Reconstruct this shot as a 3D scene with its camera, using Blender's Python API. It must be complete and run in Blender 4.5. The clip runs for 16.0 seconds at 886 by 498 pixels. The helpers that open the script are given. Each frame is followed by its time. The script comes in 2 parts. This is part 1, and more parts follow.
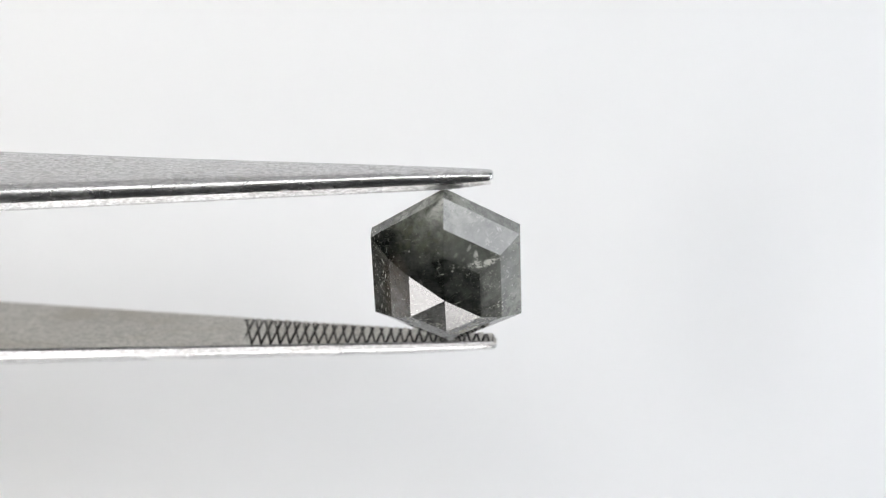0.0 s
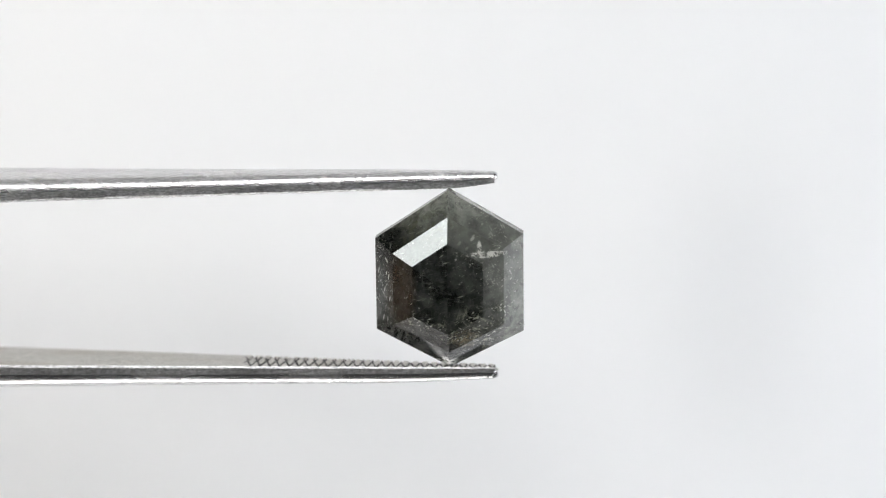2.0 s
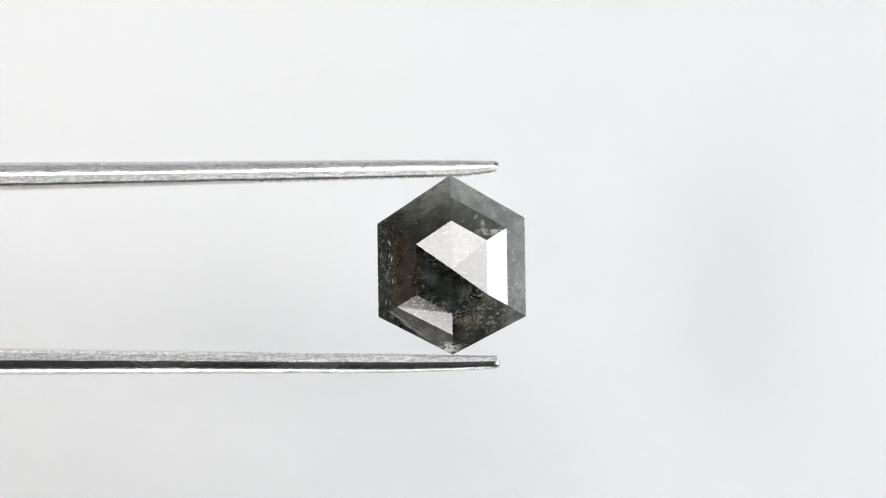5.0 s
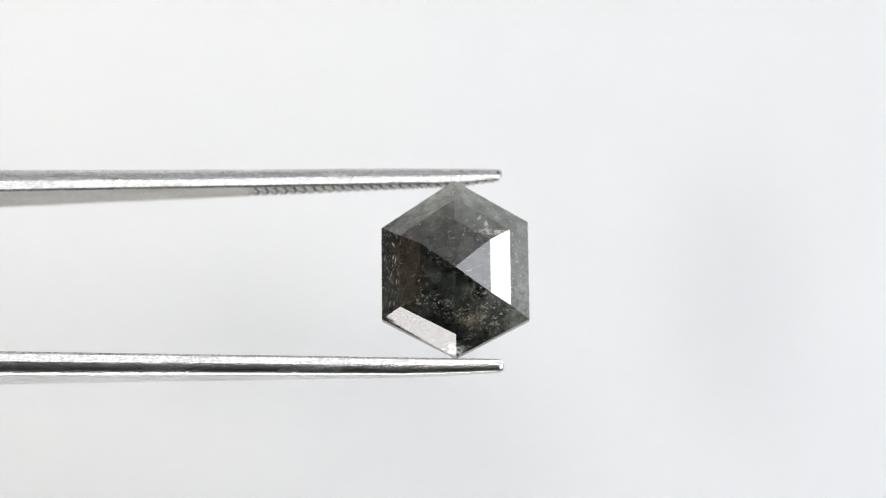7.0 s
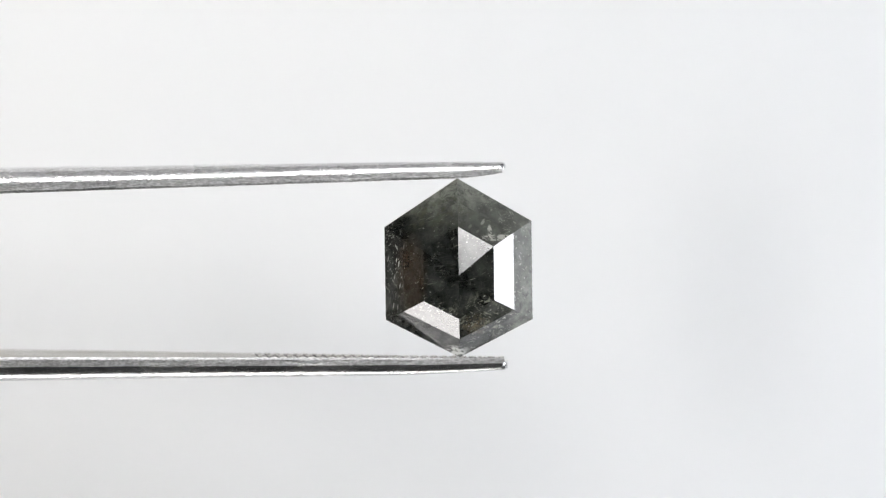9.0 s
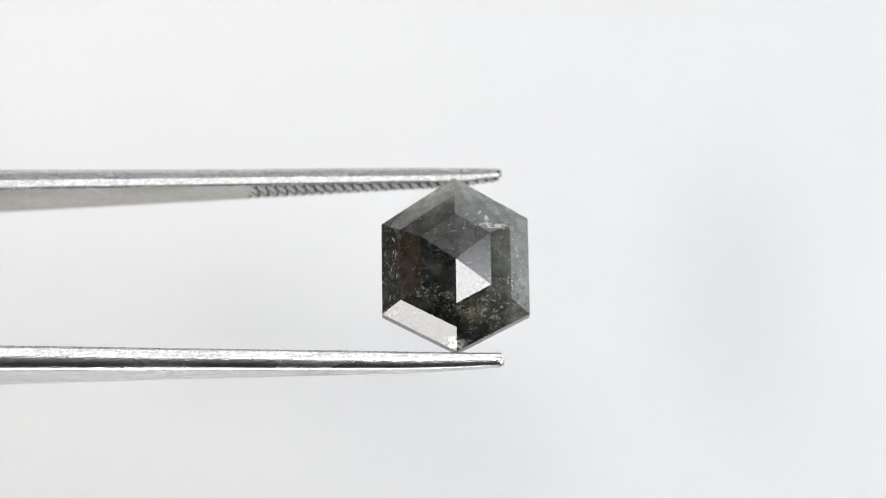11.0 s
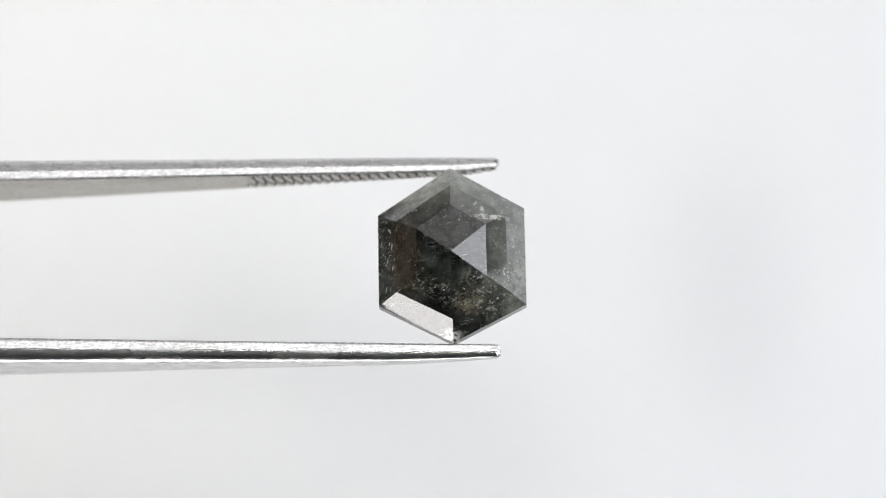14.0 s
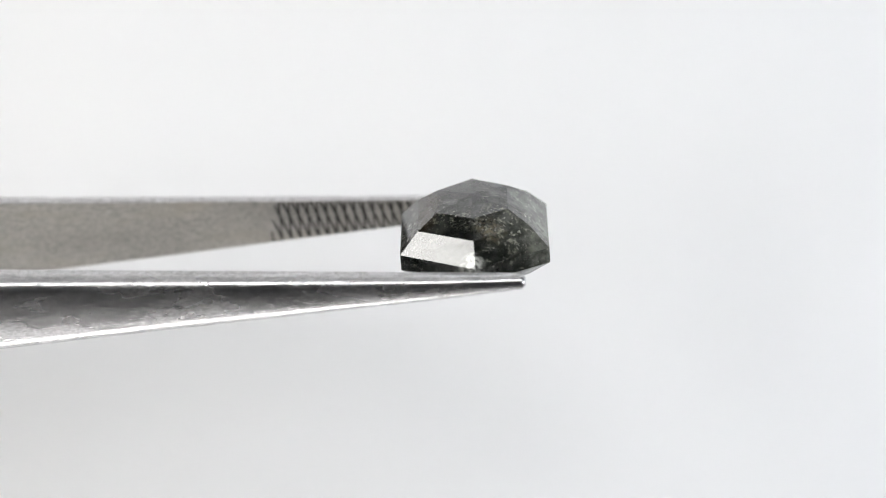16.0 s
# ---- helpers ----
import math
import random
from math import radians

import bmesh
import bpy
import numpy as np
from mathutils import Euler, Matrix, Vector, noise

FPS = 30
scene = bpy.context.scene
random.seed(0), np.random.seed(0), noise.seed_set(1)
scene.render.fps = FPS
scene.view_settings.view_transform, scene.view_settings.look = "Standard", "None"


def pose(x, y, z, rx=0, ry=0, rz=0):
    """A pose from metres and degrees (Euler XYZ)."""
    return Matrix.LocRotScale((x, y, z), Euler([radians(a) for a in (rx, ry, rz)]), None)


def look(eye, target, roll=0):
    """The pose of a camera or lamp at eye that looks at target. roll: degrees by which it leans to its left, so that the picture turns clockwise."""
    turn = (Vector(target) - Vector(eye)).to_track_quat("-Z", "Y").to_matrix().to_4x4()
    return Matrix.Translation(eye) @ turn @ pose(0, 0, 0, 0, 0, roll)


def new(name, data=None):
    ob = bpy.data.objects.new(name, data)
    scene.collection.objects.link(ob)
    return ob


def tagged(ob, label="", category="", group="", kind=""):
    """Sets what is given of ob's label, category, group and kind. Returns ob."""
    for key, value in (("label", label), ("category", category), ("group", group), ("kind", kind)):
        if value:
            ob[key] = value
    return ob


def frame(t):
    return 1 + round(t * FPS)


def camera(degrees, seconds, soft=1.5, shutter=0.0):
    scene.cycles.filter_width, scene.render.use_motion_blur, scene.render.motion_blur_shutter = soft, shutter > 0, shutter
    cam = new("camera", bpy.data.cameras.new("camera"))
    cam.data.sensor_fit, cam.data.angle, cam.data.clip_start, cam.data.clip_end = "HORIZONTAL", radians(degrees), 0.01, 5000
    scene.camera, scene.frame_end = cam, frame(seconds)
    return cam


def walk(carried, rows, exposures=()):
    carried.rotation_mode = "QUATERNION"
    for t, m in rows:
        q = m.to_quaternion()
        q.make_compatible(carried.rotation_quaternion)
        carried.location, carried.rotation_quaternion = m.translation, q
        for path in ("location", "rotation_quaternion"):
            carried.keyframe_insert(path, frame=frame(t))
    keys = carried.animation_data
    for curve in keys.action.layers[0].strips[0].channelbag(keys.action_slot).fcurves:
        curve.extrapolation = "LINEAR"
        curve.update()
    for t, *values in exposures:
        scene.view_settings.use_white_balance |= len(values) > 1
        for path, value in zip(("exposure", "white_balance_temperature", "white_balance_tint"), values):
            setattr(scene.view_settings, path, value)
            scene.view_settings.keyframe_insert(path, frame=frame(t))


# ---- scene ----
cam = camera(20.0, 16.0, soft=1.0)
MM = 0.001                      # the set is planned in millimetres
U = 0.023 * MM                  # one plan unit of stone and tweezers
HELD = 0.0225                   # height of the stone over the paper
EYE = HELD + 4446.0 * U         # the lens, looking straight down
walk(cam, [(0.0, look((0, 0, EYE), (0, 0, 0))), (16.0, look((0, 0, EYE), (0, 0, 0)))], exposures=[(0.0, 0.04), (16.0, 0.04)])
cam.data.dof.use_dof = True
cam.data.dof.focus_distance = EYE - HELD - 0.0009
cam.data.dof.aperture_fstop = 27.0

# ---- world and light ----
world = bpy.data.worlds.new("room_dark")
world.use_nodes = True
world.node_tree.nodes["Background"].inputs[0].default_value = (0.02, 0.021, 0.023, 1)
scene.world = world


# ---- small tools ----
def material(name):
    m = bpy.data.materials.new(name)
    m.use_nodes = True
    nt = m.node_tree
    return m, nt, nt.nodes["Principled BSDF"]


def node(nt, kind, **inputs):
    n = nt.nodes.new(kind)
    for key, value in inputs.items():
        n.inputs[key.replace("_", " ")].default_value = value
    return n


def coords(nt, scale):
    tc = nt.nodes.new("ShaderNodeTexCoord")
    mp = node(nt, "ShaderNodeMapping", Scale=scale)
    nt.links.new(tc.outputs["Object"], mp.inputs["Vector"])
    return mp.outputs["Vector"]


def noise_tex(nt, vec, scale, detail=4.0, rough=0.6, warp=0.0):
    n = node(nt, "ShaderNodeTexNoise", Scale=scale, Detail=detail, Roughness=rough, Distortion=warp)
    nt.links.new(vec, n.inputs["Vector"])
    return n.outputs["Fac"]


def ramp(nt, fac, stops):
    r = nt.nodes.new("ShaderNodeValToRGB")
    el = r.color_ramp.elements
    while len(el) < len(stops):
        el.new(0.5)
    for e, (p, c) in zip(el, stops):
        e.position, e.color = p, (*c, 1) if len(c) == 3 else c
    nt.links.new(fac, r.inputs["Fac"])
    return r.outputs["Color"]


def bump(nt, fac, strength, distance):
    b = node(nt, "ShaderNodeBump", Strength=strength, Distance=distance)
    nt.links.new(fac, b.inputs["Height"])
    return b.outputs["Normal"]


def mesh_of(name, bm, mats):
    me = bpy.data.meshes.new(name)
    bm.normal_update()
    bm.to_mesh(me)
    bm.free()
    for m in mats if isinstance(mats, (list, tuple)) else [mats]:
        me.materials.append(m)
    return me


def part(name, bm, mats, parent=None, label=""):
    ob = new(name, mesh_of(name, bm, mats))
    if parent:
        ob.parent = parent
    return tagged(ob, label)


def box(bm, x0, x1, y0, y1, z0, z1, bevel=0.0):
    made = bmesh.ops.create_cube(bm, size=1.0)["verts"]
    for v in made:
        v.co = Vector(((x0 + x1) / 2 + v.co.x * (x1 - x0), (y0 + y1) / 2 + v.co.y * (y1 - y0), (z0 + z1) / 2 + v.co.z * (z1 - z0)))
    if bevel:
        edges = list({e for v in made for e in v.link_edges})
        bmesh.ops.bevel(bm, geom=edges, offset=bevel, segments=2, affect="EDGES", profile=0.5)
    return bm


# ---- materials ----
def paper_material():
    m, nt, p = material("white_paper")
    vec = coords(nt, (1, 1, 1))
    # warm to cool, slightly darker: uneven light over the sheet painted into its colour
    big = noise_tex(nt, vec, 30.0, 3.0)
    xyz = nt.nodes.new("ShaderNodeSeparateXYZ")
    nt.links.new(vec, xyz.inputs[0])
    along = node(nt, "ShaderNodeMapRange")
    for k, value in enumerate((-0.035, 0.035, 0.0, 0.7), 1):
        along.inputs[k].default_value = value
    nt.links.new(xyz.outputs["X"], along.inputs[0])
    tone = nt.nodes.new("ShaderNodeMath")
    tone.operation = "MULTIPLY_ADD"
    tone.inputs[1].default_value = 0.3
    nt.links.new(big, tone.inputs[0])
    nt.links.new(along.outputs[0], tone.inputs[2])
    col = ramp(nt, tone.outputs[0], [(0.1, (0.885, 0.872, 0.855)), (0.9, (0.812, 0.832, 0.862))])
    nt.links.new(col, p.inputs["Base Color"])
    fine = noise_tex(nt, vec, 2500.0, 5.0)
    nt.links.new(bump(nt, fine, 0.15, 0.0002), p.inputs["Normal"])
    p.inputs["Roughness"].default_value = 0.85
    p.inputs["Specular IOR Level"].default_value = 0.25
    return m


def plain(name, colour, rough=0.6, metal=0.0, spread=0.08, scale=6.0):
    m, nt, p = material(name)
    fac = noise_tex(nt, coords(nt, (1, 1, 1)), scale, 5.0)
    lo = tuple(c * (1 - spread) for c in colour)
    hi = tuple(c * (1 + spread) for c in colour)
    nt.links.new(ramp(nt, fac, [(0.3, lo), (0.7, hi)]), p.inputs["Base Color"])
    p.inputs["Roughness"].default_value = rough
    p.inputs["Metallic"].default_value = metal
    return m


def glow(name, colour, strength):
    m, nt, p = material(name)
    p.inputs["Base Color"].default_value = (0.8, 0.8, 0.8, 1)
    p.inputs["Emission Color"].default_value = (*colour, 1)
    tc = nt.nodes.new("ShaderNodeTexCoord")
    mp = node(nt, "ShaderNodeMapping", Location=(-0.5, -0.5, 0.0), Scale=(1.0, 1.0, 0.0))
    nt.links.new(tc.outputs["Generated"], mp.inputs["Vector"])
    ln = nt.nodes.new("ShaderNodeVectorMath")
    ln.operation = "LENGTH"
    nt.links.new(mp.outputs["Vector"], ln.inputs[0])
    fall = ramp(nt, ln.outputs["Value"], [(0.15, (1.0,) * 3), (0.7, (0.8,) * 3)])
    amount = nt.nodes.new("ShaderNodeMath")
    amount.operation = "MULTIPLY"
    amount.inputs[1].default_value = strength
    nt.links.new(fall, amount.inputs[0])
    nt.links.new(amount.outputs[0], p.inputs["Emission Strength"])
    return m


def dashes(nt, vec, turn, along, across, deep, size):
    """Short thin marks scattered at random, all lying one way: 1 on a mark, 0 off it."""
    mp = node(nt, "ShaderNodeMapping", Rotation=tuple(radians(a) for a in turn))
    nt.links.new(vec, mp.inputs["Vector"])
    st = node(nt, "ShaderNodeMapping", Scale=(1 / along, 1 / deep, 1 / across))
    nt.links.new(mp.outputs["Vector"], st.inputs["Vector"])
    v = node(nt, "ShaderNodeTexVoronoi", Scale=1.0, Randomness=1.0)
    nt.links.new(st.outputs["Vector"], v.inputs["Vector"])
    return ramp(nt, v.outputs["Distance"], [(size * 0.6, (1, 1, 1)), (size, (0, 0, 0))])


def steel_material(name, tone, rough, grit, stain, along=3000, dark=0.7):
    """Ground steel: a fine lengthwise grain, sparse scratches, worn and stained patches."""
    m, nt, p = material(name)
    p.inputs["Metallic"].default_value = 1.0
    grain = noise_tex(nt, coords(nt, (along, 20000, 20000)), 1.0, 2.0, 0.5)
    fleck = noise_tex(nt, coords(nt, (along * 2.2, 14000, 14000)), 1.0, 2.0, 0.5)
    patch = noise_tex(nt, coords(nt, (300, 900, 900)), 1.0, 3.0, 0.55)
    flat = coords(nt, (1, 1, 1))

    def both(a, b, op="ADD"):
        n = nt.nodes.new("ShaderNodeMath")
        n.operation = op
        nt.links.new(a, n.inputs[0])
        if isinstance(b, float):
            n.inputs[1].default_value = b
        else:
            nt.links.new(b, n.inputs[1])
        return n.outputs[0]

    marks = None
    for turn, length in (((0, 9, 8), 0.022), ((0, -24, -30), 0.014), ((0, 62, 55), 0.012)):
        one = dashes(nt, flat, turn, length, 0.0007, 0.0007, 0.036)
        marks = one if marks is None else both(marks, one, "MAXIMUM")
    base = ramp(nt, both(both(grain, 0.5, "MULTIPLY"), both(fleck, 0.5, "MULTIPLY")), [(0.42, tuple(dark * c for c in tone)), (0.57, tone)])
    mix = nt.nodes.new("ShaderNodeMix")
    mix.data_type = "RGBA"
    nt.links.new(ramp(nt, patch, [(0.52, (0, 0, 0)), (0.75, (stain, stain, stain))]), mix.inputs["Factor"])
    nt.links.new(base, mix.inputs["A"])
    mix.inputs["B"].default_value = (0.42, 0.385, 0.33, 1)
    cut = nt.nodes.new("ShaderNodeMix")
    cut.data_type = "RGBA"
    nt.links.new(both(marks, 0.7, "MULTIPLY"), cut.inputs["Factor"])
    nt.links.new(mix.outputs["Result"], cut.inputs["A"])
    cut.inputs["B"].default_value = (0.88, 0.88, 0.88, 1)
    nt.links.new(cut.outputs["Result"], p.inputs["Base Color"])
    worn = both(ramp(nt, patch, [(0.3, (rough * 0.85,) * 3), (0.75, (rough * 1.2,) * 3)]), both(marks, 0.2, "MULTIPLY"))
    nt.links.new(worn, p.inputs["Roughness"])
    height = both(both(both(grain, 0.5, "MULTIPLY"), both(fleck, 0.5, "MULTIPLY")), both(marks, -0.9, "MULTIPLY"))
    nt.links.new(bump(nt, height, grit, 0.00003), p.inputs["Normal"])
    return m


def stone_material():
    """Dark grey, cloudy, half clear diamond with feathers, pepper specks and a rusty patch."""
    m, nt, p = material("grey_diamond")
    out = nt.nodes["Material Output"]
    vec = coords(nt, (1 / U, 1 / U, 1 / U))

    def math_node(op, a, b, clamp=False):
        n = nt.nodes.new("ShaderNodeMath")
        n.operation, n.use_clamp = op, clamp
        for k, value in enumerate((a, b)):
            if isinstance(value, (int, float)):
                n.inputs[k].default_value = value
            else:
                nt.links.new(value, n.inputs[k])
        return n.outputs[0]

    def blob(centre, size, where=None):
        mp = node(nt, "ShaderNodeMapping", Location=tuple(-c / s for c, s in zip(centre, size)), Scale=tuple(1 / s for s in size))
        nt.links.new(where or vec, mp.inputs["Vector"])
        ln = nt.nodes.new("ShaderNodeVectorMath")
        ln.operation = "LENGTH"
        nt.links.new(mp.outputs["Vector"], ln.inputs[0])
        return math_node("SUBTRACT", 1.0, ln.outputs["Value"], True)

    def over(base, colour, mask):
        mx = nt.nodes.new("ShaderNodeMix")
        mx.data_type = "RGBA"
        nt.links.new(mask, mx.inputs["Factor"])
        nt.links.new(base, mx.inputs["A"])
        mx.inputs["B"].default_value = (*colour, 1)
        return mx.outputs["Result"]

    def streaks(scale, turn, lo, hi):
        mp = node(nt, "ShaderNodeMapping", Scale=scale, Rotation=tuple(radians(a) for a in turn))
        nt.links.new(vec, mp.inputs["Vector"])
        return ramp(nt, noise_tex(nt, mp.outputs["Vector"], 1.0, 4.0, 0.6, 0.9), [(lo, (0, 0, 0)), (hi, (1, 1, 1))])

    def behind(amount):
        """What lies behind a facet is seen bent, so it breaks off at the facet's edges."""
        tc = nt.nodes.new("ShaderNodeTexCoord")
        k = nt.nodes.new("ShaderNodeVectorMath")
        k.operation = "SCALE"
        k.inputs["Scale"].default_value = amount
        nt.links.new(tc.outputs["Normal"], k.inputs[0])
        add = nt.nodes.new("ShaderNodeVectorMath")
        nt.links.new(vec, add.inputs[0])
        nt.links.new(k.outputs["Vector"], add.inputs[1])
        return add.outputs["Vector"]

    deep = behind(55.0)
    cloud = noise_tex(nt, deep, 0.022, 6.0, 0.62)
    grain = noise_tex(nt, vec, 0.13, 5.0, 0.7)
    col = ramp(nt, cloud, [(0.40, (0.003, 0.004, 0.003)), (0.55, (0.006, 0.007, 0.006)), (0.72, (0.035, 0.038, 0.033))])
    # paler rim, top and right: light through the thin edge put into colour
    rim = math_node("MAXIMUM", blob((15, -5, 160), (170, 70, 95)), blob((140, -5, 20), (80, 70, 190)))
    rim = math_node("MULTIPLY", rim, math_node("MULTIPLY", ramp(nt, noise_tex(nt, deep, 0.045, 5.0, 0.65), [(0.36, (0.25,) * 3), (0.62, (1.0,) * 3)]), 2.3), True)
    col = over(col, (0.30, 0.31, 0.27), rim)
    col = over(col, (0.045, 0.048, 0.042), math_node("MULTIPLY", ramp(nt, grain, [(0.50, (0, 0, 0)), (0.70, (1, 1, 1))]), 0.5))
    smoke = ramp(nt, noise_tex(nt, deep, 0.05, 5.0, 0.65, 1.2), [(0.50, (0,) * 3), (0.62, (0.7,) * 3)])
    col = over(col, (0.004, 0.005, 0.004), smoke)
    # paler facets outside the inner hexagon: internal reflection painted into the body colour
    inner_hex = math_node("MULTIPLY", blob((0, -95, -3), (88, 260, 106), behind(26.0)), 6.0, True)
    inner_bounce = math_node("MULTIPLY", math_node("SUBTRACT", 1.0, inner_hex), math_node("MULTIPLY", blob((75, -30, 45), (170, 150, 170)), 1.5, True))
    col = over(col, (0.15, 0.155, 0.14), math_node("MULTIPLY", inner_bounce, ramp(nt, noise_tex(nt, deep, 0.05, 5.0, 0.65), [(0.34, (0.35,) * 3), (0.6, (0.95,) * 3)])))
    # rusty patch
    rust = math_node("MULTIPLY", math_node("MULTIPLY", blob((-84, -46, -5), (34, 60, 82)), 2.2, True), ramp(nt, grain, [(0.3, (0.3,) * 3), (0.6, (1,) * 3)]))
    col = over(col, (0.050, 0.034, 0.022), rust)
    amber = math_node("MULTIPLY", blob((28, -40, -92), (34, 40, 26)), ramp(nt, grain, [(0.45, (0,) * 3), (0.6, (1,) * 3)]))
    col = over(col, (0.20, 0.165, 0.10), amber)
    # white needles and feathers
    fine = streaks((0.035, 0.2, 0.26), (15, 22, 30), 0.575, 0.66)
    slant = streaks((0.22, 0.2, 0.045), (-20, -38, 10), 0.61, 0.66)
    col = over(col, (0.50, 0.51, 0.47), math_node("MULTIPLY", fine, 0.10))
    col = over(col, (0.50, 0.51, 0.47), math_node("MULTIPLY", slant, 0.10))
    clean = math_node("SUBTRACT", 1.0, math_node("MULTIPLY", blob((-55, -32, -106), (84, 60, 46)), 2.5, True))
    dots = node(nt, "ShaderNodeTexVoronoi", Scale=0.075, Randomness=1.0)
    nt.links.new(vec, dots.inputs["Vector"])
    speck = ramp(nt, dots.outputs["Distance"], [(0.06, (1, 1, 1)), (0.15, (0, 0, 0))])
    keep = ramp(nt, noise_tex(nt, vec, 0.035, 3.0), [(0.50, (0, 0, 0)), (0.57, (1, 1, 1))])
    col = over(col, (0.24, 0.24, 0.21), math_node("MULTIPLY", math_node("MULTIPLY", speck, keep), clean))
    dust = node(nt, "ShaderNodeTexVoronoi", Scale=0.17, Randomness=1.0)
    nt.links.new(vec, dust.inputs["Vector"])
    tiny = ramp(nt, dust.outputs["Distance"], [(0.10, (1, 1, 1)), (0.24, (0, 0, 0))])
    here = ramp(nt, noise_tex(nt, vec, 0.02, 4.0, 0.7), [(0.52, (0, 0, 0)), (0.60, (0.8,) * 3)])
    col = over(col, (0.45, 0.45, 0.40), math_node("MULTIPLY", math_node("MULTIPLY", tiny, clean), math_node("MAXIMUM", here, math_node("MULTIPLY", blob((-124, -10, 10), (24, 60, 120)), 1.6, True))))
    haze = math_node("MULTIPLY", math_node("MULTIPLY", blob((62, -30, 82), (76, 70, 58)), 1.6, True), ramp(nt, noise_tex(nt, deep, 0.05, 4.0, 0.65), [(0.36, (0.2,) * 3), (0.6, (0.9,) * 3)]))
    col = over(col, (0.085, 0.09, 0.078), haze)
    moss = math_node("MULTIPLY", math_node("MULTIPLY", blob((-40, -20, 105), (90, 60, 50)), 1.4, True), ramp(nt, noise_tex(nt, deep, 0.06, 4.0, 0.6, 0.7), [(0.48, (0,) * 3), (0.62, (0.8,) * 3)]))
    col = over(col, (0.085, 0.09, 0.055), moss)
    ragged = ramp(nt, noise_tex(nt, vec, 0.13, 4.0, 0.65, 0.8), [(0.42, (0, 0, 0)), (0.54, (1, 1, 1))])
    feather = math_node("MAXIMUM", math_node("MULTIPLY", blob((70, -40, 61), (40, 90, 6)), 4.0, True), math_node("MULTIPLY", blob((55, -40, 73), (5, 80, 12)), 3.0, True))
    col = over(col, (0.60, 0.60, 0.55), math_node("MULTIPLY", feather, ragged))
    plume = math_node("MULTIPLY", blob((42, -30, 98), (40, 60, 40)), 1.6, True)
    col = over(col, (0.40, 0.41, 0.36), math_node("MULTIPLY", plume, dashes(nt, vec, (0, 50, 0), 30, 12, 20, 0.26)))
    chip = math_node("MULTIPLY", math_node("MULTIPLY", blob((-6, -4, -142), (26, 50, 16)), 2.0, True), streaks((0.05, 0.1, 0.09), (0, 30, 0), 0.44, 0.56))
    col = over(col, (0.62, 0.63, 0.59), chip)
    # crystals: small bright and dark grains in one corner
    lump = noise_tex(nt, vec, 0.085, 3.0, 0.6, 0.6)
    corner = math_node("MULTIPLY", math_node("MAXIMUM", blob((52, -30, -72), (74, 80, 58)), blob((-40, -40, -70), (70, 60, 34))), 1.7, True)
    col = over(col, (0.42, 0.43, 0.34), math_node("MULTIPLY", corner, ramp(nt, lump, [(0.57, (0, 0, 0)), (0.66, (0.7,) * 3)])))
    # needles, dashes and glints
    left = math_node("MULTIPLY", blob((-118, -10, 5), (36, 70, 120)), 2.2, True)
    right = math_node("MULTIPLY", blob((104, -20, 10), (60, 80, 130)), 1.8, True)
    patchy = ramp(nt, noise_tex(nt, deep, 0.018, 3.0, 0.6), [(0.44, (0.1,) * 3), (0.58, (1.0,) * 3)])
    elsewhere = ramp(nt, noise_tex(nt, deep, 0.027, 3.0, 0.6), [(0.47, (0.0,) * 3), (0.58, (1.0,) * 3)])
    vary = math_node("MULTIPLY", clean, ramp(nt, noise_tex(nt, vec, 0.06, 3.0, 0.7), [(0.40, (0.08,) * 3), (0.62, (1.0,) * 3)]))
    needle = math_node("MAXIMUM", math_node("MULTIPLY", dashes(nt, vec, (0, 14, 0), 44, 5, 22, 0.22), patchy), math_node("MULTIPLY", dashes(nt, vec, (25, 32, 0), 30, 5, 14, 0.21), elsewhere))
    slope = math_node("MAXIMUM", dashes(nt, vec, (0, -34, 20), 26, 6, 20, 0.22), dashes(nt, vec, (30, 48, 0), 18, 7, 14, 0.2))
    stand = math_node("MAXIMUM", dashes(nt, vec, (0, 80, 0), 30, 6, 20, 0.24), dashes(nt, vec, (0, 58, 0), 20, 8, 16, 0.17))
    lean = dashes(nt, vec, (0, -62, 10), 44, 9, 26, 0.19)
    col = over(col, (0.36, 0.37, 0.31), math_node("MULTIPLY", math_node("MULTIPLY", needle, vary), 0.75))
    col = over(col, (0.52, 0.53, 0.46), math_node("MULTIPLY", math_node("MULTIPLY", slope, math_node("MAXIMUM", corner, right)), vary))
    col = over(col, (0.60, 0.61, 0.56), math_node("MULTIPLY", math_node("MULTIPLY", stand, left), vary))
    col = over(col, (0.52, 0.53, 0.48), math_node("MULTIPLY", math_node("MULTIPLY", lean, math_node("MAXIMUM", right, left)), vary))
    glint = dashes(nt, vec, (20, 30, 10), 17, 15, 16, 0.13)
    col = over(col, (0.80, 0.80, 0.74), math_node("MULTIPLY", math_node("MULTIPLY", glint, vary), math_node("MAXIMUM", patchy, corner)))
    spark = math_node("MAXIMUM", dashes(nt, vec, (40, -20, 0), 13, 9, 11, 0.15), dashes(nt, vec, (10, 25, 30), 19, 7, 12, 0.15))
    col = over(col, (0.62, 0.62, 0.54), math_node("MULTIPLY", math_node("MULTIPLY", spark, vary), math_node("MAXIMUM", corner, here)))
    dull = nt.nodes.new("ShaderNodeBsdfDiffuse")
    nt.links.new(col, dull.inputs["Color"])
    clear = nt.nodes.new("ShaderNodeBsdfRefraction")
    clear.inputs["Color"].default_value = (0.62, 0.64, 0.60, 1)
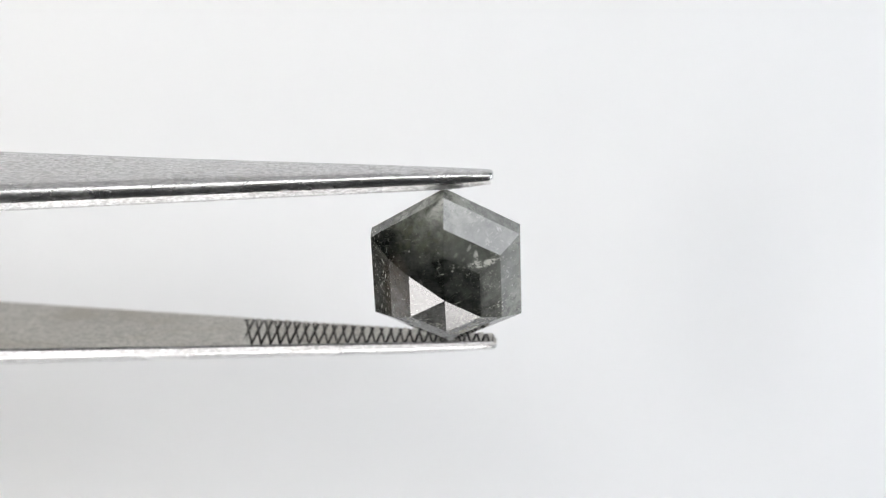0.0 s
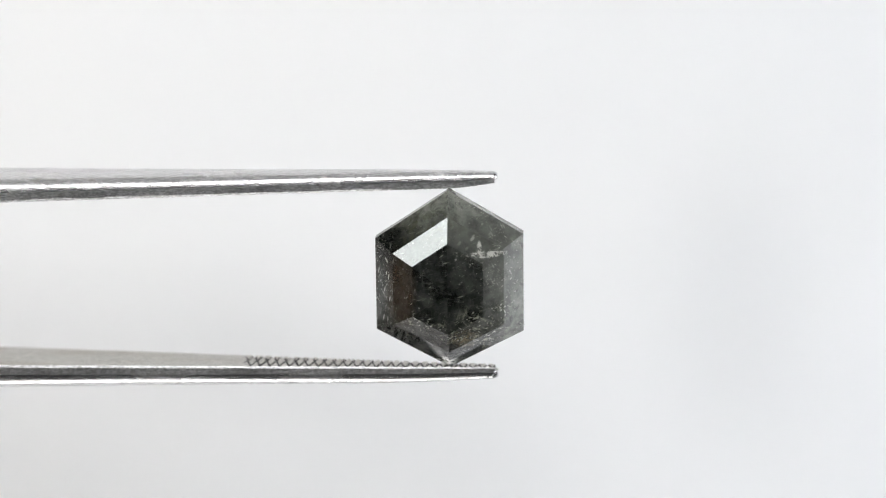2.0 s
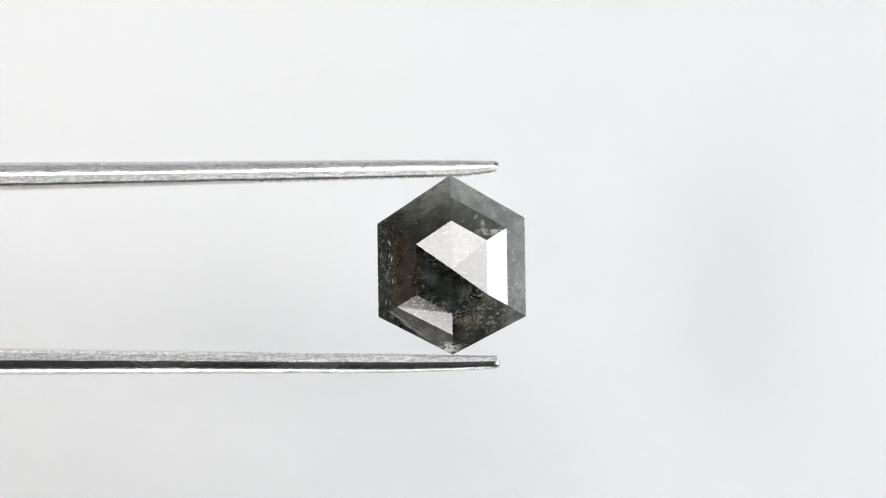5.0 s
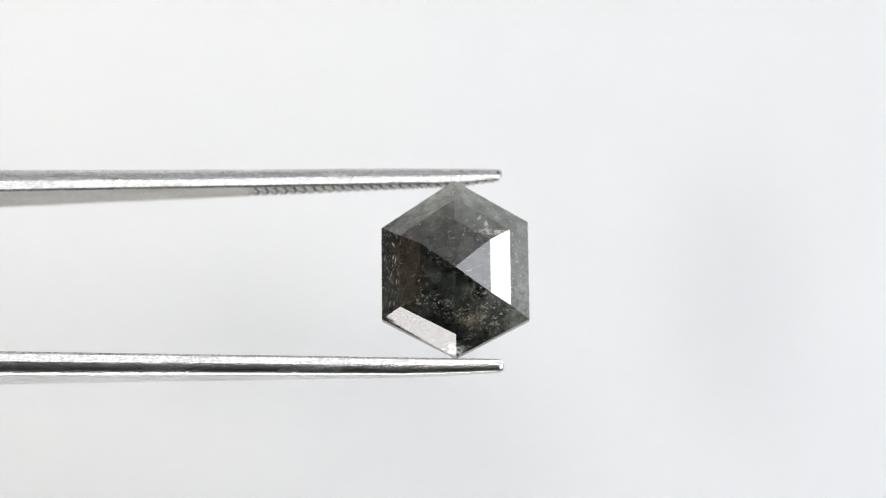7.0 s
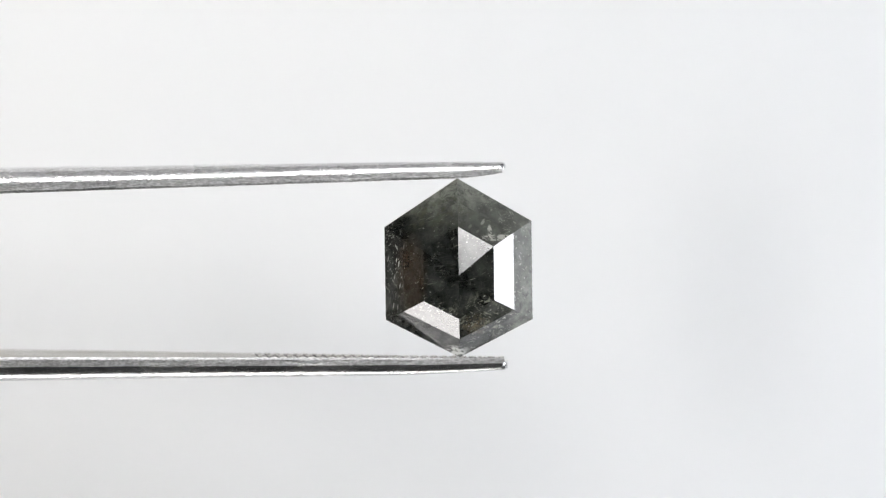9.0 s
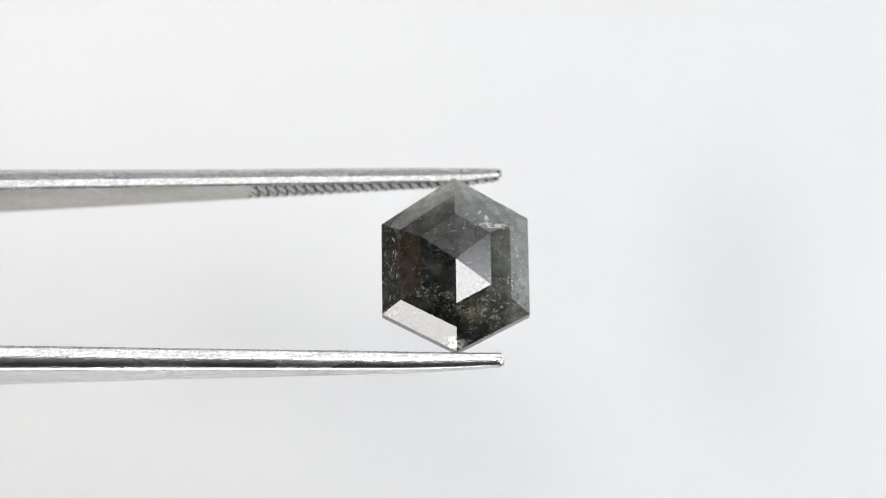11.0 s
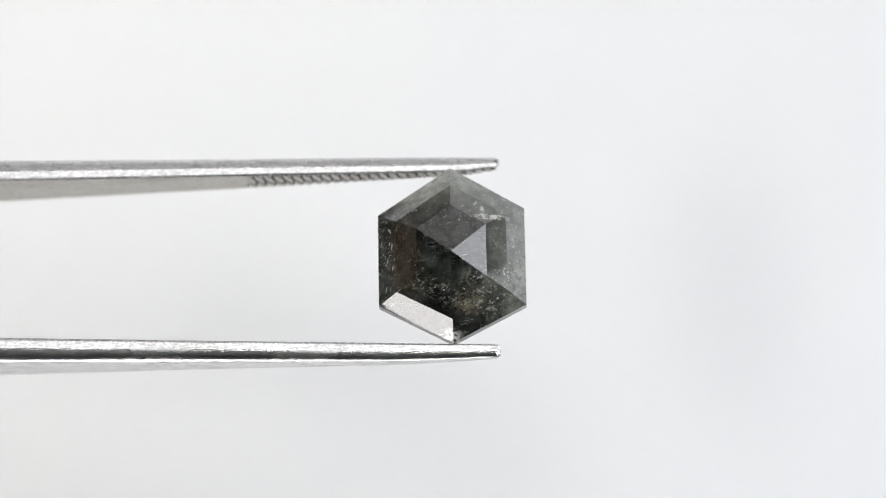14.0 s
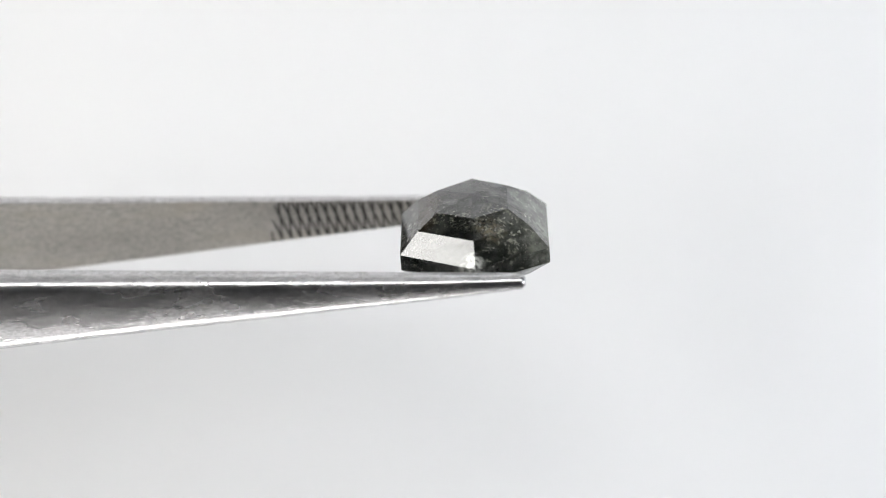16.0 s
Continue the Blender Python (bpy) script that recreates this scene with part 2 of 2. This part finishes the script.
    clear.inputs["IOR"].default_value = 2.42
    clear.inputs["Roughness"].default_value = 0.3
    body = nt.nodes.new("ShaderNodeMixShader")
    nt.links.new(ramp(nt, cloud, [(0.40, (0.04,) * 3), (0.68, (0.26,) * 3)]), body.inputs["Fac"])
    nt.links.new(dull.outputs["BSDF"], body.inputs[1])
    nt.links.new(clear.outputs["BSDF"], body.inputs[2])
    gloss = nt.nodes.new("ShaderNodeBsdfGlossy")
    gloss.inputs["Roughness"].default_value = 0.012
    fresnel = node(nt, "ShaderNodeFresnel", IOR=2.42)
    full = nt.nodes.new("ShaderNodeMixShader")
    nt.links.new(fresnel.outputs["Fac"], full.inputs["Fac"])
    nt.links.new(body.outputs["Shader"], full.inputs[1])
    nt.links.new(gloss.outputs["BSDF"], full.inputs[2])
    nt.links.new(full.outputs["Shader"], out.inputs["Surface"])
    nt.nodes.remove(p)
    return m


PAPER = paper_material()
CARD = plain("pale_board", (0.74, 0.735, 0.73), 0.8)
DESK = plain("desk_laminate", (0.09, 0.085, 0.08), 0.5)
WALL = plain("wall_paint", (0.10, 0.10, 0.105), 0.8)
CEIL = plain("ceiling_paint", (0.10, 0.10, 0.10), 0.8)
FLOOR = plain("floor_vinyl", (0.12, 0.11, 0.10), 0.5)
HOUSING = plain("black_housing", (0.03, 0.03, 0.032), 0.45)
STEEL = steel_material("satin_steel", (0.72, 0.72, 0.725), 0.26, 0.35, 0.06)
INNER = steel_material("dull_inner_steel", (0.56, 0.545, 0.51), 0.42, 0.3, 0.6)
EDGE = steel_material("ground_edge_steel", (0.70, 0.70, 0.705), 0.34, 0.75, 0.15, 3600, 0.6)
GROOVE_SHADE = plain("groove_shade", (0.055, 0.052, 0.05), 0.55, 0.4)
STONE = stone_material()


# ---- the room ----
def room():
    def slab(name, *a):
        ob = part(name, box(bmesh.new(), *a), {"f": FLOOR, "c": CEIL, "w": WALL}[name[0]])
        return tagged(ob, kind="structure")
    slab("floor", -2.1, 2.1, -2.1, 2.1, -0.85, -0.75)
    slab("ceiling", -2.1, 2.1, -2.1, 2.1, 1.9, 2.0)
    slab("wall_north", -2.1, 2.1, 2.0, 2.1, -0.75, 1.9)
    slab("wall_south", -2.1, 2.1, -2.1, -2.0, -0.75, 1.9)
    slab("wall_east", 2.0, 2.1, -2.0, 2.0, -0.75, 1.9)
    slab("wall_west", -2.1, -2.0, -2.0, 2.0, -0.75, 1.9)


def desk():
    d = tagged(new("desk"), "plain grey laminate work desk under the white sheet", "desk")
    part("desktop", box(bmesh.new(), -0.6, 0.6, -0.4, 0.4, -0.03, -0.0006, 0.002), DESK, d)
    for sx in (-0.55, 0.55):
        for sy in (-0.35, 0.35):
            part("leg", box(bmesh.new(), sx - 0.02, sx + 0.02, sy - 0.02, sy + 0.02, -0.75, -0.03), HOUSING, d)


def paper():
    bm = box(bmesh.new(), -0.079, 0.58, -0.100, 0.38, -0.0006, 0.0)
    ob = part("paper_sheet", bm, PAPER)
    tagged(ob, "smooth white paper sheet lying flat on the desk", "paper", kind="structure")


# unseen board added to brighten what the upper facets reflect
def reflector_board():
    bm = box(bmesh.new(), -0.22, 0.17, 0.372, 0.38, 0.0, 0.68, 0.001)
    ob = part("reflector_board", bm, CARD)
    tagged(ob, "off-white reflector board added out of view, standing upright on the paper", "board")


def light_panel(az, el, dist, wide, high, roll, colour, strength, label, hung=False, level=False):
    """A flat lamp whose middle lies az to the right of and el up from the lens axis, seen from the stone."""
    a, e = radians(az), radians(el)
    way = Vector((math.cos(e) * math.sin(a), math.sin(e), math.cos(e) * math.cos(a)))
    across = Vector((math.cos(a), 0, -math.sin(a)))
    if level:
        across = Vector((0, 0, 1)).cross(way).normalized()
    turn = Matrix((across, way.cross(across), way)).transposed().to_4x4()
    place = Matrix.Translation(Vector((0, 0, HELD)) + way * dist) @ turn @ pose(0, 0, 0, 0, 0, roll)
    lamp = tagged(new("light_panel"), label, "lamp", "lamps round the desk")
    lamp.matrix_world = place
    w, h = dist * math.tan(radians(wide / 2)), dist * math.tan(radians(high / 2))
    part("housing", box(bmesh.new(), -w - 0.015, w + 0.015, -h - 0.015, h + 0.015, 0.004, 0.05, 0.004), HOUSING, lamp)
    part("diffuser", box(bmesh.new(), -w, w, -h, h, -0.002, 0.003), glow("lamp_glow", colour, strength), lamp, "glowing white diffuser")
    back = place @ Vector((0, 0, 0.045))
    inv = place.inverted()
    bm = bmesh.new()
    r = 0.012
    if hung:
        box(bm, back.x - r, back.x + r, back.y - r, back.y + r, back.z, 1.9)
    else:
        back = back + Vector((way.x, way.y, 0)).normalized() * 0.02
        box(bm, back.x - r, back.x + r, back.y - r, back.y + r, -0.74, back.z + 0.02)
        box(bm, back.x - 0.15, back.x + 0.15, back.y - 0.15, back.y + 0.15, -0.75, -0.735, 0.004)
    bmesh.ops.transform(bm, matrix=inv, verts=bm.verts)
    part("stand", bm, HOUSING, lamp)


room()
desk()
paper()
reflector_board()
WHITE, WARM, COOL, ROSE, MINT = (1.0, 0.985, 0.98), (1.0, 0.99, 0.955), (0.93, 0.95, 1.0), (1.0, 0.97, 0.955), (0.94, 1.0, 0.98)
light_panel(3, 19.5, 1.2, 35, 12.5, -23, WHITE, 6.0, "long white glowing light panel hung over the desk", True)
light_panel(26.3, 7.6, 1.2, 12.6, 15.4, 0, WHITE, 5.2, "square white glowing light panel hung over the desk", True)
light_panel(27, 18.3, 1.5, 36.5, 21, -3, COOL, 2.5, "wide dimmer light panel hung over the desk", True)
light_panel(75, 0.9, 1.1, 13.6, 32.8, 0, COOL, 8.0, "tall narrow glowing light panel on a stand")
# next two panels are added fill, unseen, to soften shadows on the paper
light_panel(55, -20, 1.2, 13, 20, 0, COOL, 10.0, "upright glowing fill panel on a stand, added out of view")
light_panel(-33, 3, 1.2, 8, 28, 0, WARM, 10.5, "slim upright fill panel added out of view, hung over the desk", True)
light_panel(-57, 19, 1.1, 17, 17, 0, WARM, 6.0, "square warm glowing light panel on a stand")
light_panel(-46.5, 32.5, 1.0, 17, 9, 0, MINT, 5.2, "little cool glowing light panel on a stand")
light_panel(-60.5, -71.4, 1.0, 45, 18.5, -7, ROSE, 5.0, "long warm glowing light panel low on a stand", level=True)


# ---- the stone: crown towards -y, height along z, in plan units ----
def hexagon(w, v, t, y, dz=0.0, uneven=(0, 0, 0, 0, 0, 0)):
    pts = [(0, t), (w, v), (w, -v), (0, -t), (-w, -v), (-w, v)]
    return [Vector((x, y, z + dz + k)) * U for (x, z), k in zip(pts, uneven)]


def stone():
    girdle = hexagon(130.3, 87.1, 158.9, 0.0, 0, (6, 0.6, 0.3, 6, 2.9, -7))
    step = hexagon(97.3, 70.7, 121.0, -36.6, 3.3, (0, -5.4, 0, 0, 0, -14.3))
    inner = hexagon(61.6, 48.6, 80.9, -61.3, 0.7, (0, -3, 0, 0, 0, -8.2))
    back = [p + Vector((0, 28.6 * U, 0)) for p in girdle]
    keel = hexagon(92.0, 62.0, 112.0, 62.0)
    flat = hexagon(46.0, 31.0, 56.0, 84.0)
    apex = Vector((0, -73.2, -3.4)) * U
    gem_root = tagged(new("gemstone"), "dark grey speckled hexagonal faceted diamond held between tweezer tips", "gemstone")

    def skin(name, rings, top=None, flat_end=False, label=""):
        bm = bmesh.new()
        vs = [[bm.verts.new(p) for p in r] for r in rings]
        tip = bm.verts.new(top) if top else None
        for i in range(6):
            j = (i + 1) % 6
            if tip:
                bm.faces.new((vs[0][i], tip, vs[0][j]))
            for r0, r1 in zip(vs, vs[1:]):
                bm.faces.new((r0[i], r0[j], r1[j], r1[i]))
        if flat_end:
            bm.faces.new(vs[-1])
        bm.normal_update()
        for f in bm.faces:
            if f.normal.dot(f.calc_center_median() - Vector((0, 12 * U, 0))) < 0:
                f.normal_flip()
        return part(name, bm, STONE, gem_root, label)

    skin("crown", [inner, step, girdle], apex, label="stepped crown of grey triangular and trapezoid facets")
    skin("girdle", [girdle, back])
    skin("pavilion", [back, keel, flat], flat_end=True)
    return gem_root


# ---- the tweezers ----
TIP = 87.0
SERRATED = -374.0


def arm_section(x, side):
    """Inner face height, thickness, front and back edge of an arm at x."""
    d = 85.0 - x
    near, far = min(d, 2300.0), max(d - 2300.0, 0.0)
    tip = max(0.0, min(1.0, (x + 110) / 195)) ** 1.5
    lift = 8 * max(0.0, (x - 8) / 79) ** 1.4
    if side > 0:
        inner, thick, front, width = 164.3 + 0.021 * x + lift, 28.6 + 0.017 * near - 2 * tip - 1.1 * lift, 25.8 - 0.041 * d, 25.9 + 0.133 * d
    else:
        inner, thick, front, width = 154.2 + 0.016 * x, 29.4 + 0.018 * near - 7 * tip, 5.1 - 0.038 * d, 25.2 + 0.131 * d
    width = min(width, 310 - 0.03 * far)
    return inner, thick, front, front + width


def arm(side, parent, label):
    bm = bmesh.new()
    xs = [-5450 + 200 * i for i in range(22)] + [-1000 + 40 * i for i in range(16)] + [SERRATED, SERRATED + 3] + [-330 + 30 * i for i in range(14)] + [76, 80, 83, 85.5, TIP]
    rings = []
    for x in xs:
        inner, thick, y0, y1 = arm_section(x, side)
        seat = 6.5 if x > SERRATED + 1 else 0.0
        k = max(0.0, (x - 77) / (TIP - 77))
        round_end = math.sqrt(max(0.0, 1 - k * k * 0.75))
        mid, half = (y0 + y1) / 2, (y1 - y0) / 2 * round_end
        y0, y1 = mid - half, mid + half
        lift = thick * 0.25 * (1 - round_end)
        thick *= 0.45 + 0.55 * round_end
        c = min(0.12 * (y1 - y0) + 2.5, 15.0)
        shoulder = [(0.0, 0.40), (0.16 * c, 0.66), (0.5 * c, 0.85), (1.0 * c, 0.955), (1.6 * c, 0.99)]
        prof = [(y0 + 1.6, 0), (y0 + 0.1, 0.10)] + [(y0 + a, f) for a, f in shoulder] + [(mid, 1.0)]
        prof += [(y1 - a, f) for a, f in reversed(shoulder)] + [(y1 - 0.3, 0.10), (y1 - 1.6, 0)]
        rings.append([bm.verts.new(Vector((x, y, side * (inner + max(seat, lift + f * thick)))) * U) for y, f in prof])
    n = len(rings[0])
    for r0, r1 in zip(rings, rings[1:]):
        for i in range(n):
            f = bm.faces.new((r0[i], r1[i], r1[(i + 1) % n], r0[(i + 1) % n]))
            f.material_index = 1 if i == n - 1 else (2 if i < 2 or i > n - 4 else 0)
            f.smooth = 2 <= i <= n - 4
    for cap in (rings[0], rings[-1]):
        bm.faces.new(cap)
    bmesh.ops.recalc_face_normals(bm, faces=bm.faces)
    return part("arm", bm, [STEEL, INNER, EDGE], parent, label)


def serration(side, parent):
    """Cross-cut grip on the inside of a tip: two sets of slanted grooves in a raised pad."""
    nx, ny, pitch = 330, 48, 17.2
    slopes = (-0.40, -0.02) if side > 0 else (-0.22, 0.22)
    sunk = []
    verts, faces = [], []
    for i in range(nx + 1):
        x = SERRATED - 2 + (TIP - 5 - SERRATED + 2) * i / nx
        inner, _, y0, y1 = arm_section(x, side)
        for j in range(ny + 1):
            y = y0 + 1.6 + (y1 - y0 - 3.2) * j / ny
            deep = 0.0
            for k, slope in enumerate(slopes):
                q = ((x + slope * y) / pitch + 0.13 * k) % 1.0
                cut = 1.5 - abs(q - 0.5) * pitch / (1.85 if k == 0 else 1.4)
                deep = max(deep, min(1.0, cut))
            deep = max(0.0, deep) * 3.4 * min(1.0, max(0.0, i - 4 + 0.2 * j) / 14)
            deep *= min(1.0, max(0.0, (y - y0 - 1.0) / 3.0))
            sunk.append(deep)
            verts.append(Vector((x, y, side * (inner - 0.25 + deep))) * U)
    def at(i, j):
        return i * (ny + 1) + j
    for i in range(nx):
        for j in range(ny):
            faces.append((at(i, j), at(i + 1, j), at(i + 1, j + 1), at(i, j + 1)))
    rim = [at(i, 0) for i in range(nx + 1)] + [at(nx, j) for j in range(1, ny + 1)] + [at(i, ny) for i in range(nx - 1, -1, -1)] + [at(0, j) for j in range(ny - 1, 0, -1)]
    bend, low = {}, {}
    for k in rim:
        inner, thick, y0, y1 = arm_section(verts[k].x / U, side)
        y = {0: (y0 + 0.1) * U, ny: (y1 - 0.3) * U}.get(k % (ny + 1), verts[k].y)
        bend[k] = len(verts)
        verts.append(Vector((verts[k].x, y, side * (inner + 0.10 * thick) * U)))
        low[k] = len(verts)
        verts.append(Vector((verts[k].x, y, side * (inner + 7.2) * U)))
    for a, b in zip(rim, rim[1:] + rim[:1]):
        faces.append((a, b, bend[b], bend[a]))
        faces.append((bend[a], bend[b], low[b], low[a]))
    me = bpy.data.meshes.new("serration")
    me.from_pydata([tuple(v) for v in verts], [], faces)
    # deep groove faces get a darker material: the recess shade put into colour
    for poly, f in zip(me.polygons, faces):
        if max(f) >= len(sunk):
            poly.material_index = 2
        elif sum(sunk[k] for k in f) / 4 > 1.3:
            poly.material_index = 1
    bm = bmesh.new()
    bm.from_mesh(me)
    bpy.data.meshes.remove(me)
    bmesh.ops.recalc_face_normals(bm, faces=bm.faces)
    return part("serration", bm, [INNER, GROOVE_SHADE, EDGE], parent, "cross-cut steel grip grooves")


def tweezers():
    tw = tagged(new("tweezers"), "satin steel tweezers with serrated fine tips gripping a diamond", "tweezers")
    for side in (1, -1):
        a = arm(side, tw, "tapered scratched steel arm")
        serration(side, a)
    bm = bmesh.new()
    top, _, y0, y1 = arm_section(-5450, 1)
    low = arm_section(-5450, -1)[0]
    box(bm, -5450 * U, -4900 * U, (y0 + 6) * U, (y1 - 6) * U, -low * U, top * U, 8 * U)
    part("heel", bm, STEEL, tw)
    return tw


gem = stone()
tool = tweezers()


# ---- how stone and tweezers turn in the fingers ----
def held(x, y, z, rx, ry, rz):
    """Pose from millimetres in the picture plane (x right, z up, y away from the lens) and degrees."""
    base = Matrix.Translation((0, 0, HELD)) @ pose(0, 0, 0, -90, 0, 0)
    return base @ pose(x * MM, y * MM, z * MM, rx, ry, rz)


def motions():
    walk(gem, [
        (0.0, held(0.147, -0.448, -1.019, 36.5, 0.1, -3.4)),
        (0.5, held(0.054, -0.277, -0.916, 39.0, -0.1, -4.0)),
        (0.7, held(0.117, -0.331, -0.968, 37.2, -0.2, -3.1)),
        (1.0, held(0.237, -0.191, -1.166, 28.4, 0.1, -2.8)),
        (1.2, held(0.291, -0.037, -1.259, 25.4, -0.0, -2.7)),
        (1.5, held(0.364, 0.033, -1.208, 19.4, 0.2, -2.6)),
        (2.0, held(0.265, -0.243, -1.360, 11.8, 0.0, -3.5)),
        (2.5, held(0.177, 1.033, -1.023, 3.9, -0.4, -0.5)),
        (3.0, held(0.093, -0.235, -1.231, 0.1, -0.5, -1.3)),
        (3.5, held(0.112, -0.171, -1.831, -7.9, -0.3, -1.1)),
        (4.0, held(0.226, 0.112, -2.662, -16.4, 0.4, -0.4)),
        (4.5, held(0.152, 0.098, -1.703, -12.9, -0.1, -0.6)),
        (5.0, held(0.347, -0.090, -0.779, -1.8, -0.8, 0.1)),
        (5.2, held(0.473, 0.031, -0.534, 2.2, -1.1, -0.2)),
        (7.3, held(0.496, 0.248, -0.948, -13.9, -0.6, 0.0)),
        (7.5, held(0.488, 0.129, -0.841, -15.5, -0.7, -0.5)),
        (8.0, held(0.345, -0.049, -1.022, -8.6, -0.6, -0.1)),
        (8.5, held(0.532, -0.003, -0.908, -0.0, -0.8, 0.1)),
        (8.7, held(0.634, 0.177, -0.906, 4.0, -0.9, -0.1)),
        (10.8, held(0.600, 0.321, -1.013, -17.4, -0.6, -0.0)),
        (11.0, held(0.502, 0.217, -0.737, -14.9, -0.7, 0.6)),
        (11.5, held(0.558, 0.180, -1.330, -6.1, -0.6, 0.2)),
        (12.0, held(0.700, 0.088, -1.157, 5.8, -0.6, -1.1)),
        (12.5, held(0.603, 0.081, -1.279, 16.5, -0.8, -2.3)),
        (13.0, held(0.566, 0.043, -0.567, 10.4, -1.2, -2.2)),
        (13.5, held(0.375, 0.047, 0.244, -1.7, -2.1, -0.7)),
        (14.0, held(0.360, 0.186, -0.371, -13.2, -1.3, -1.1)),
        (14.5, held(0.325, 0.018, -0.972, -26.2, -1.3, -1.6)),
        (14.8, held(0.526, -0.310, -1.503, -31.2, -0.8, -2.6)),
        (15.0, held(0.702, -0.853, -1.742, -37.0, -0.6, -4.5)),
        (15.2, held(0.838, -0.525, -1.495, -41.8, 0.0, -3.7)),
        (15.5, held(1.038, -0.653, -0.214, -50.4, -2.1, -2.0)),
        (15.7, held(1.182, -0.005, 0.524, -55.1, -3.5, -2.3)),
        (16.0, held(1.275, 0.204, 0.790, -63.0, -3.3, -1.8)),
    ])
    walk(tool, [
        (0.0, held(0.101, -0.448, -1.019, 36.0, -0.4, -2.4)),
        (0.5, held(0.008, -0.277, -0.916, 38.5, -0.6, -2.8)),
        (0.7, held(0.071, -0.331, -0.968, 36.6, -0.6, -1.8)),
        (1.0, held(0.191, -0.191, -1.166, 27.8, -0.2, -1.5)),
        (1.2, held(0.245, -0.037, -1.259, 24.8, -0.4, -1.2)),
        (1.5, held(0.318, 0.033, -1.208, 18.7, -0.1, -1.0)),
        (2.0, held(0.219, -0.243, -1.360, 11.1, -0.2, -1.8)),
        (2.5, held(0.131, 1.033, -1.023, 3.3, -0.3, 1.0)),
        (3.0, held(0.047, -0.235, -1.231, 0.2, -0.1, -0.1)),
        (3.5, held(0.066, -0.171, -1.831, -7.4, 0.3, -0.1)),
        (4.0, held(0.180, 0.112, -2.662, -15.9, 1.0, 0.1)),
        (4.5, held(0.106, 0.098, -1.703, -12.5, 0.5, -0.6)),
        (5.0, held(0.301, -0.090, -0.779, -1.4, -0.2, -0.4)),
        (5.2, held(0.427, 0.031, -0.534, 2.6, -0.6, -0.7)),
        (7.3, held(0.450, 0.248, -0.948, -13.3, -0.3, -0.3)),
        (7.5, held(0.442, 0.129, -0.841, -14.9, -0.4, -0.8)),
        (8.0, held(0.299, -0.049, -1.022, -8.1, -0.3, -0.5)),
        (8.5, held(0.486, -0.003, -0.908, 0.4, -0.5, -0.4)),
        (8.7, held(0.588, 0.177, -0.906, 4.4, -0.7, -0.7)),
        (10.8, held(0.554, 0.321, -1.013, -17.4, -0.4, -1.1)),
        (11.0, held(0.456, 0.217, -0.737, -15.0, -0.5, -0.5)),
        (11.5, held(0.512, 0.180, -1.330, -6.2, -0.4, -1.1)),
        (12.0, held(0.654, 0.088, -1.157, 5.6, -0.4, -2.5)),
        (12.5, held(0.557, 0.081, -1.279, 16.2, -0.6, -3.8)),
        (13.0, held(0.520, 0.043, -0.567, 9.8, -0.7, -2.9)),
        (13.5, held(0.329, 0.047, 0.244, -2.7, -1.4, -0.7)),
        (14.0, held(0.314, 0.186, -0.371, -13.0, -0.6, -1.6)),
        (14.5, held(0.279, 0.018, -0.972, -24.7, -0.5, -2.6)),
        (14.8, held(0.481, -0.310, -1.503, -29.7, 0.0, -3.3)),
        (15.0, held(0.656, -0.853, -1.742, -35.5, 0.2, -5.0)),
        (15.2, held(0.792, -0.525, -1.495, -40.6, 1.0, -4.6)),
        (15.5, held(0.992, -0.653, -0.214, -49.7, -0.9, -3.5)),
        (15.7, held(1.136, -0.005, 0.524, -54.4, -2.3, -2.8)),
        (16.0, held(1.229, 0.204, 0.790, -62.3, -2.0, -0.8)),
    ])


motions()
